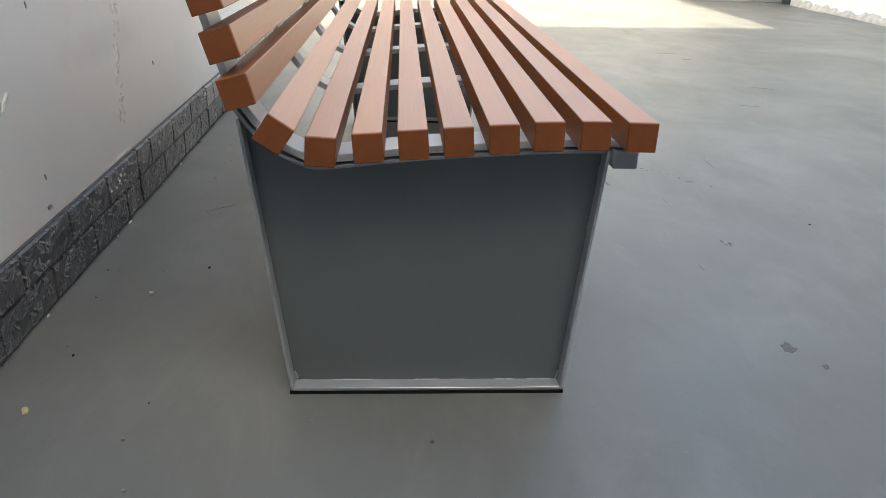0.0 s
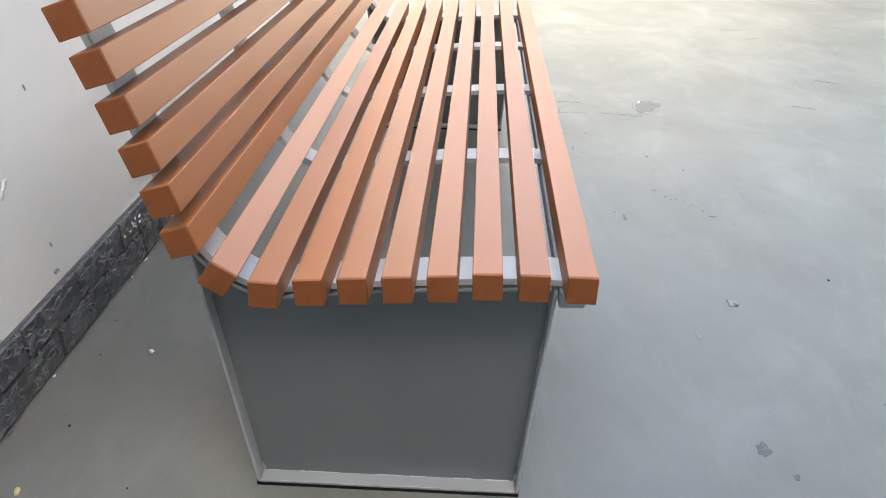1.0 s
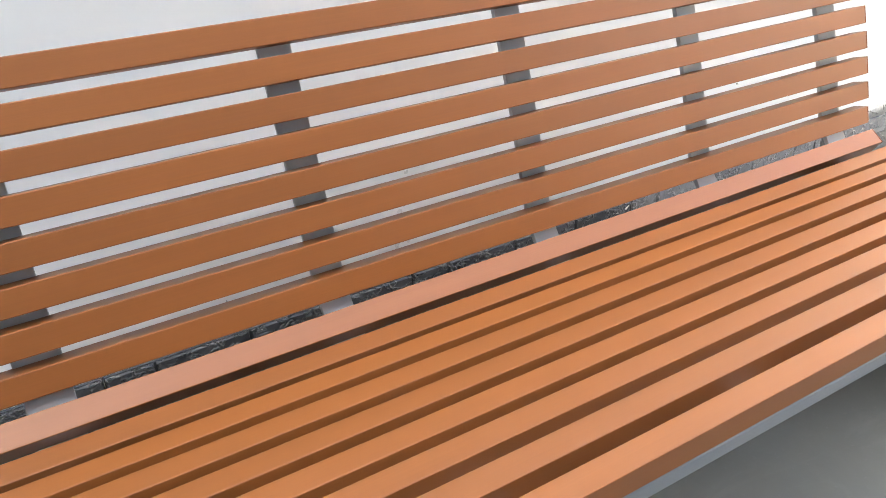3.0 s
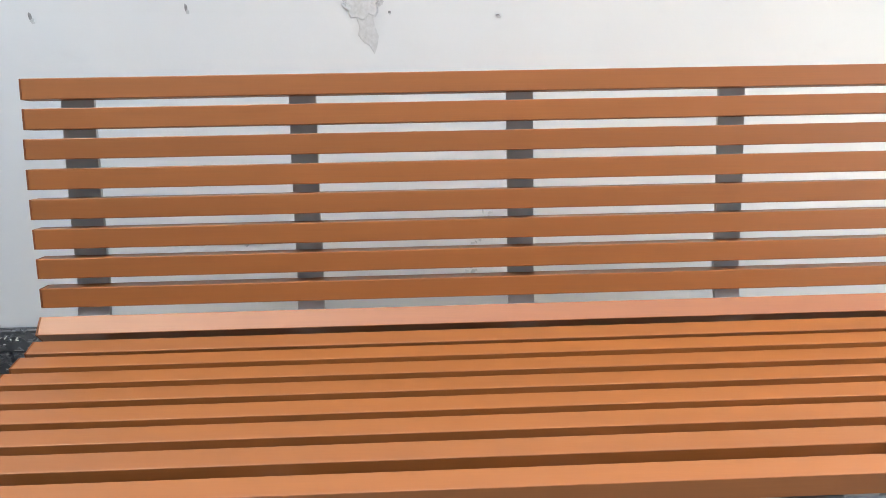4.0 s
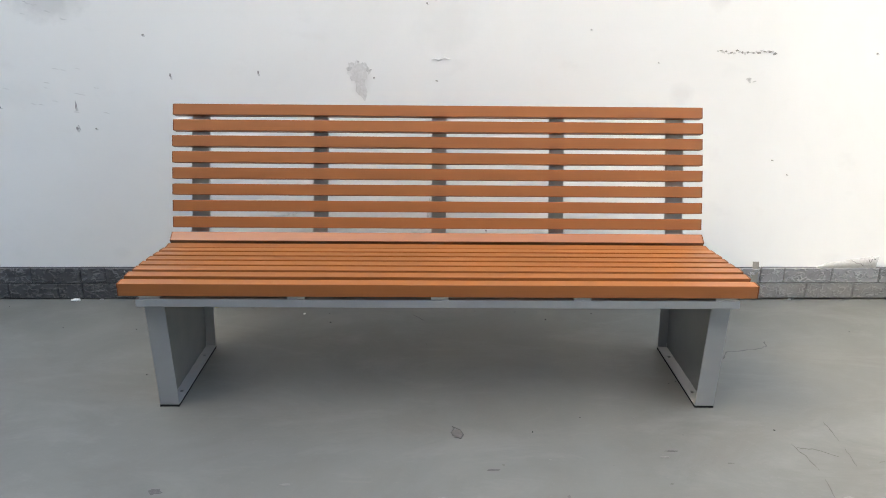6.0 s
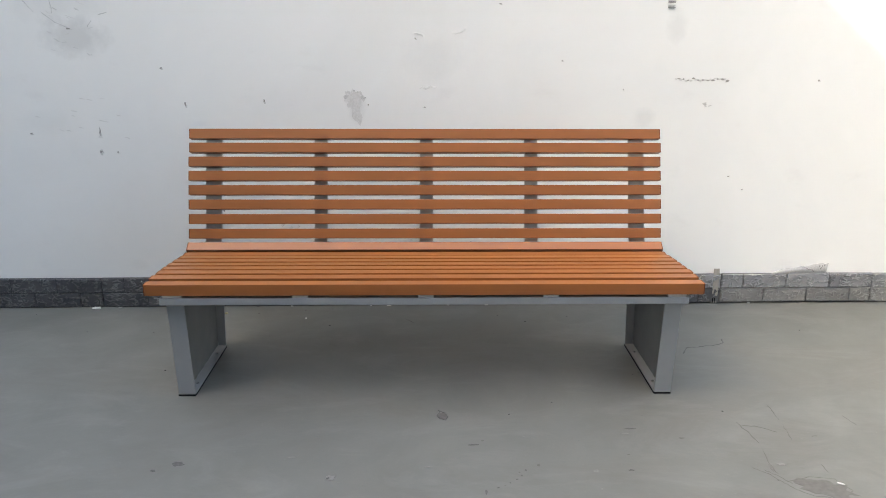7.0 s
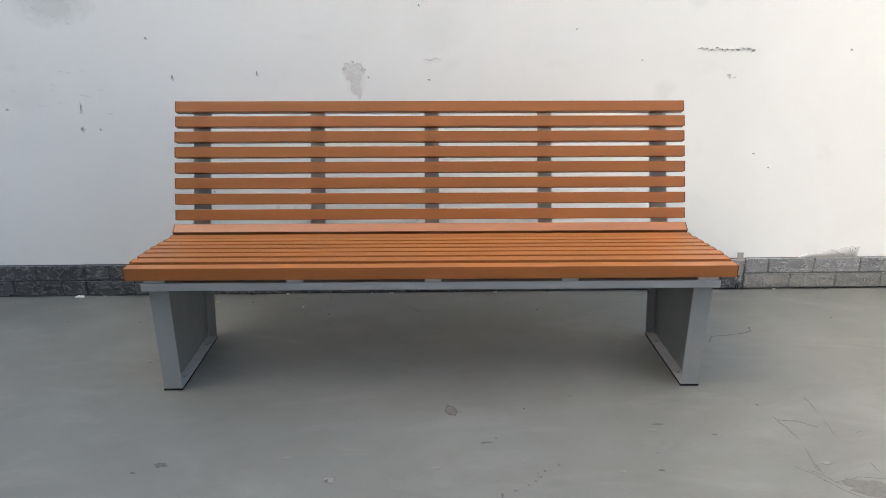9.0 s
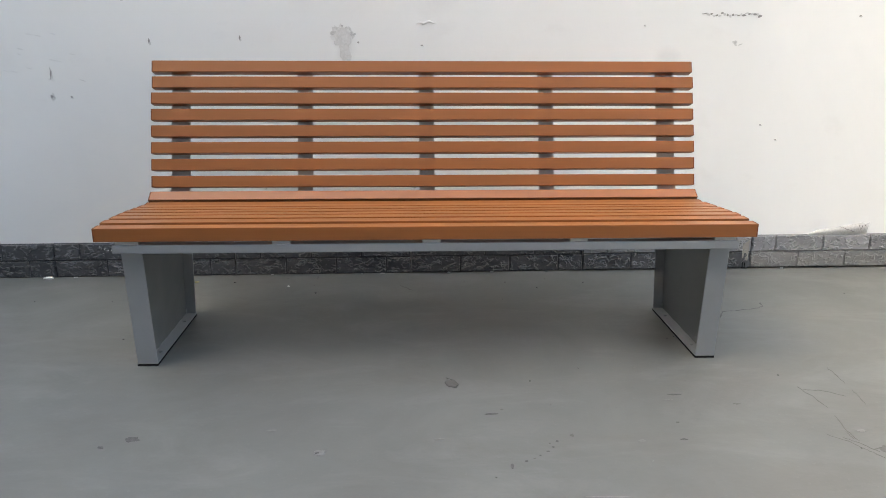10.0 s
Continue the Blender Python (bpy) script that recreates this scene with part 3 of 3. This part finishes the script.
def floor_marks():
    rng = random.Random(33)
    rim = [(0.049, -0.048), (0.063, -0.058), (0.072, -0.084), (0.064, -0.104), (0.046, -0.096), (0.036, -0.070), (0.049, -0.048), (0.040, -0.040)]
    on_floor("paint_blister", blob(0.054, -0.076, 0.017, 0.023, 0.0008, 301, 0.25, 16, 0.15), STAIN, "lifted paint blister")
    on_floor("blister_rim", ribbon(rim, 0.0016, 0.0018, 302), SCUFF, "dark torn rim of the blister")
    on_floor("paint_chip", blob(-0.272, -0.429, 0.016, 0.011, 0.002, 303, 0.3, 12), PALE_FLOOR, "pale paint chip")
    on_floor("paint_chip", blob(-0.278, -0.432, 0.006, 0.004, 0.003, 304, 0.3, 12), SCUFF)
    on_floor("paint_chip", blob(-0.402, -0.320, 0.014, 0.004, 0.001, 305, 0.05, 12), PALE_FLOOR)
    on_floor("paint_chip", blob(0.01, -0.376, 0.014, 0.003, 0.001, 306, 0.0, 12), PALE_FLOOR)
    on_floor("crack", ribbon([(1.012, 0.401), (1.05, 0.46), (1.12, 0.475), (1.18, 0.49), (1.215, 0.51), (1.225, 0.55)], 0.0035, 0.0006, 307), SCUFF, "thin crack in the floor paint")
    # hairline cracks in short broken pieces
    for k, pts in enumerate((((1.014, -0.127), (1.029, -0.19), (1.036, -0.255)), ((1.031, -0.295), (1.019, -0.373), (1.022, -0.423)), ((0.989, -0.403), (1.015, -0.43), (1.041, -0.473)), ((1.027, -0.148), (1.077, -0.157), (1.121, -0.193)), ((1.167, -0.012), (1.167, -0.066), (1.161, -0.118)), ((1.159, -0.153), (1.154, -0.194), (1.147, -0.24)))):
        on_floor("crack", ribbon(pts, 0.0030 - 0.0004 * (k % 3), 0.0006, 900 + k), STAIN)
    for k, (x, y, rx, ry) in enumerate(((0.614, -0.316, 0.0045, 0.003), (0.601, -0.399, 0.008, 0.004), (0.17, -0.499, 0.004, 0.012), (0.177, -0.233, 0.005, 0.003), (0.147, -0.256, 0.018, 0.004), (0.659, -0.166, 0.018, 0.003), (0.805, -0.224, 0.012, 0.003), (0.292, -0.396, 0.003, 0.004), (0.278, -0.422, 0.003, 0.003), (0.273, -0.406, 0.003, 0.003), (0.261, -0.441, 0.004, 0.003), (0.241, -0.458, 0.003, 0.003), (0.226, -0.47, 0.003, 0.002), (0.205, -0.481, 0.004, 0.003), (0.432, 0.011, 0.003, 0.003), (0.334, -0.37, 0.005, 0.006))):
        on_floor("scuff", blob(x, y, rx, ry, 0.0006, 1000 + k, 0.0, 10, 0.35), SCUFF if k % 3 else STAIN)
    for k, (x, y, rx, ry) in enumerate(((1.054, -0.375, 0.012, 0.007), (0.496, -0.403, 0.009, 0.006), (0.309, -0.209, 0.004, 0.002), (0.595, 0.009, 0.004, 0.002), (0.358, -0.626, 0.045, 0.004), (0.629, -0.195, 0.014, 0.004))):
        on_floor("paint_chip", blob(x, y, rx, ry, 0.0012, 1030 + k, -0.05, 12, 0.3), PALE_FLOOR)
    on_floor("worn_patch", blob(1.125, -0.495, 0.075, 0.042, 0.0005, 311, -0.45, 26, 0.30), STAIN, "grey worn patch in the floor paint")
    for k, pts in enumerate((((0.958, -0.389), (0.995, -0.423), (1.016, -0.461), (1.037, -0.499)), ((1.015, -0.377), (1.013, -0.412)), ((1.170, -0.373), (1.172, -0.419)),
                             ((1.037, -0.499), (1.075, -0.530), (1.150, -0.545)), ((1.150, -0.545), (1.196, -0.505), (1.171, -0.446)), ((1.171, -0.446), (1.103, -0.440), (1.030, -0.462)),
                             ((1.217, -0.223), (1.240, -0.213)), ((1.387, -0.091), (1.401, -0.154)))):
        on_floor("crack", ribbon(pts, 0.0026, 0.0005, 1100 + k), STAIN)
    on_floor("paint_chip", blob(1.178, -0.474, 0.010, 0.004, 0.002, 1120, -0.6, 10), PALE)
    on_floor("scuff", blob(-0.732, -0.349, 0.019, 0.012, 0.0006, 313, -0.5, 14), SCUFF)
    on_floor("scuff", blob(-0.79, -0.385, 0.010, 0.006, 0.0006, 314, -0.5, 12), SCUFF)
    for i, (x, y, rx, ry, a) in enumerate(((2.3, -1.25, 0.03, 0.006, -1.2), (2.5, -1.2, 0.05, 0.006, -1.5))):
        on_floor("scuff", blob(x, y, rx, ry, 0.0005, 330 + i, a, 16, 0.4), SCUFF)
    # grit, strewn by the wall and round the bench
    spots = [(-0.432, 0.904), (-0.418, 0.708), (-0.432, 0.884), (-0.071, 0.754), (0.154, 0.824), (-0.154, -0.684), (-0.928, 0.447), (-0.977, 0.276), (-0.968, 0.696),
             (-0.751, 0.847), (-0.512, 0.742), (-0.434, 0.796), (-0.724, 0.868), (1.526, -1.339), (1.17, -1.09)]
    spots += [(rng.uniform(-2.0, 2.6), rng.uniform(-1.6, 0.9) if i % 3 else rng.uniform(0.6, 0.92)) for i in range(42)]
    for i, (x, y) in enumerate(spots):
        r = rng.uniform(0.0014, 0.0034)
        on_floor("grit", blob(x, y, r, r * rng.uniform(0.5, 1.0), r * 0.6, 400 + i, rng.uniform(0, 3), 8), (SCUFF, MATT_BLACK, PALE_FLOOR, SCUFF)[i % 4])
    on_floor("plaster_crumb", blob(-0.532, 0.788, 0.006, 0.004, 0.004, 700, 0.5, 10), PALE, "white plaster crumb")
    on_floor("scratch", ribbon([(-0.10, 0.79), (-0.05, 0.73)], 0.003, 0.0006, 701), SCUFF)
    on_floor("scuff", ribbon([(1.50, -1.40), (1.55, -1.29)], 0.009, 0.0006, 702), SCUFF)
    on_floor("scuff", ribbon([(1.15, -1.14), (1.18, -1.06)], 0.008, 0.0006, 703), SCUFF)
    on_floor("dry_leaf", blob(-0.901, 0.855, 0.008, 0.005, 0.003, 500, 0.4, 10), LEAF, "small dry leaf scrap")
    # white crumbs of caulk where wall and floor meet
    for i in range(18):
        x = rng.uniform(-2.2, 2.3)
        on_floor("caulk_crumb", blob(x, wall_y(x) - 0.020, rng.uniform(0.003, 0.010), rng.uniform(0.001, 0.003), 0.003, 520 + i, 0.01, 10), CAULK if i % 2 else PALE_FLOOR)
    on_floor("caulk_crumb", blob(-1.50, wall_y(-1.5) - 0.028, 0.022, 0.009, 0.006, 590, 0.05, 12), CAULK, "blob of white caulk")


# ---- torn strip, tape and brick sheets along the wall foot ----
def seam_tape():
    y = wall_y(1.343) - 0.0165
    bm = prism_x(-0.013, 0.013, [(0, 0.0), (-0.004, 0.05), (-0.003, 0.13), (0.004, 0.168), (0.007, 0.168), (0.0, 0.13), (-0.001, 0.05), (0.003, 0.0)])
    ob = tagged(mesh_object("seam_tape", bm, TAPE), "tan tape strip over a seam of the skirting", "tape")
    ob.matrix_world = pose(1.343, y, 0, 0, 0, YAW)
    part("ink_mark", boxed(-0.010, -0.006, -0.0052, -0.0042, 0.004, 0.030), MATT_BLACK, ob)
    part("ink_mark", boxed(-0.001, 0.003, -0.0052, -0.0042, 0.004, 0.028), MATT_BLACK, ob)


def torn_flap():
    """A torn, curled piece of facing above the skirting, with an inked mark near its end."""
    bm = bmesh.new()
    n = 18
    rows = []
    rng = random.Random(8)
    for i in range(n + 1):
        u = i / n
        x = 1.60 + 0.256 * u
        top = 0.150 + 0.044 * min(1.0, u * 1.25) ** 0.75 + rng.uniform(-0.004, 0.003)
        curl = 0.003 + 0.008 * u + rng.uniform(-0.001, 0.002)
        y = wall_y(x)
        rows.append([bm.verts.new((x, y - 0.013, 0.140)), bm.verts.new((x, y - 0.013 - curl * 0.5, 0.5 * (0.140 + top))), bm.verts.new((x + 0.003, y - 0.010 - curl, top))])
    for a, b in zip(rows, rows[1:]):
        for k in range(2):
            bm.faces.new((a[k], b[k], b[k + 1], a[k + 1]))
    ob = tagged(mesh_object("torn_flap", bm, PLASTER_DARK, True), "torn curled flap of pale facing on the skirting", "flap")
    mod = ob.modifiers.new("thickness", "SOLIDIFY")
    mod.thickness = 0.002
    for k, pts in enumerate((((-0.011, 0.010), (-0.003, -0.009)), ((-0.003, -0.009), (0.004, 0.010)), ((0.012, 0.012), (0.018, 0.006)), ((0.012, 0.006), (0.018, 0.012)))):
        ink = part("ink_mark", ribbon(pts, 0.0013, 0.0006, 1200 + k), MATT_BLACK, ob)
        ink.matrix_basis = Matrix.Translation((1.826, wall_y(1.826) - 0.0245, 0.176)) @ pose(0, 0, 0, 90)
    # dark fold across the flap
    fold = part("fold", ribbon([(-0.028, 0.008), (-0.008, 0.0), (0.020, -0.010), (0.034, -0.016)], 0.003, 0.001, 1210), CHIP, ob)
    fold.matrix_basis = Matrix.Translation((1.765, wall_y(1.765) - 0.0225, 0.172)) @ pose(0, 0, 0, 90)


def brick_mesh(length, height, seed):
    """An embossed brick face: steep sides, an uneven stone-like front."""
    rng = random.Random(seed)
    nx, nz = max(4, int(length / 0.025)), 3
    xs = [0.0] + [0.0025 + (length - 0.005) * i / nx for i in range(nx + 1)] + [length]
    zs = [0.0] + [0.0025 + (height - 0.005) * k / nz for k in range(nz + 1)] + [height]
    bm = bmesh.new()
    grid = []
    for i, x in enumerate(xs):
        col = []
        for k, z in enumerate(zs):
            rim = i in (0, len(xs) - 1) or k in (0, len(zs) - 1)
            d = 0.0 if rim else 0.0056 + rng.uniform(-0.0014, 0.0014)
            col.append(bm.verts.new((x, -d, z)))
        grid.append(col)
    for i in range(len(xs) - 1):
        for k in range(len(zs) - 1):
            bm.faces.new((grid[i][k], grid[i + 1][k], grid[i + 1][k + 1], grid[i][k + 1]))
    me = bpy.data.meshes.new("brick")
    bm.to_mesh(me)
    bm.free()
    me.materials.append(BRICK_MAT)
    return me


def skirting():
    joint, row, full = 0.0044, 0.0695, 0.2035
    meshes = {(ln, k): brick_mesh(ln - joint, row - joint, 600 + k + int(ln * 1000)) for ln in (full, full / 2) for k in range(3)}
    dusty, worn = ({k: me.copy() for k, me in meshes.items()} for _ in range(2))
    for k in meshes:
        dusty[k].materials[0] = BRICK_DUSTY
        worn[k].materials[0] = BRICK_WORN
    sheet, start = 0.711, -1.477
    n = 0
    for s in range(-3, 7):
        x0 = start + s * sheet
        back = tagged(mesh_object("baseboard", boxed(0.0, sheet - 0.002, -0.0085, -0.001, 0.0, 0.1395, 0.001, 1), BACKING_DUSTY if s > 3 else BACKING), "embossed grey foam brick skirting sheet", "baseboard", kind="structure")
        lift = (0.0, 0.0015, -0.001, 0.001, 0.0, 0.002, 0.004, 0.006, 0.003, 0.0)[s + 3]
        back.matrix_world = pose(x0, wall_y(x0) - 0.001 - abs(lift), max(lift, 0.0), 0, 0, YAW)
        for r in range(2):
            lens = [full] * 3 + [full / 2]
            if r:
                lens = lens[::-1]
            x = 0.0
            for ln in lens:
                n += 1
                ob = new("brick", (meshes if s <= 2 + (r == 0) else dusty if r else worn)[(ln, n % 3)])
                ob.parent = back
                ob.matrix_basis = pose(x + joint / 2 - 0.001, -0.0088, r * row + joint / 2 + 0.0005)
                x += ln


def brick_smears():
    """Splashes of white filler on the skirting."""
    rng = random.Random(71)
    for cx, cz, n in ((-1.281, 0.112, 7), (-0.19, 0.100, 10), (0.62, 0.118, 5)):
        for i in range(n):
            x, z = cx + rng.gauss(0, 0.022), min(0.134, max(0.078, cz + rng.gauss(0, 0.012)))
            on_wall("filler_splash", blob(0, 0, rng.uniform(0.002, 0.007), rng.uniform(0.001, 0.003), 0.002, 880 + i + int(900 + 100 * cx), rng.uniform(-0.7, 0.9), 8), CAULK, x, z).location.y = -0.0172


def top_filler():
    """A smear of white filler where the skirting meets the wall."""
    for k, (x0, x1, w) in enumerate(((-0.24, -0.03, 0.006), (-1.02, -0.90, 0.003), (0.55, 0.72, 0.004), (2.02, 2.30, 0.004))):
        pts = [(-0.5 * (x1 - x0) + (x1 - x0) * i / 6, 0.002 * math.sin(3 * i + k)) for i in range(7)]
        on_wall("filler_ridge", ribbon(pts, w * 0.6, 0.0015, 1300 + k), CAULK, 0.5 * (x0 + x1), 0.1425)


top_filler()
brick_smears()
wall_marks()
floor_marks()
seam_tape()
torn_flap()
skirting()
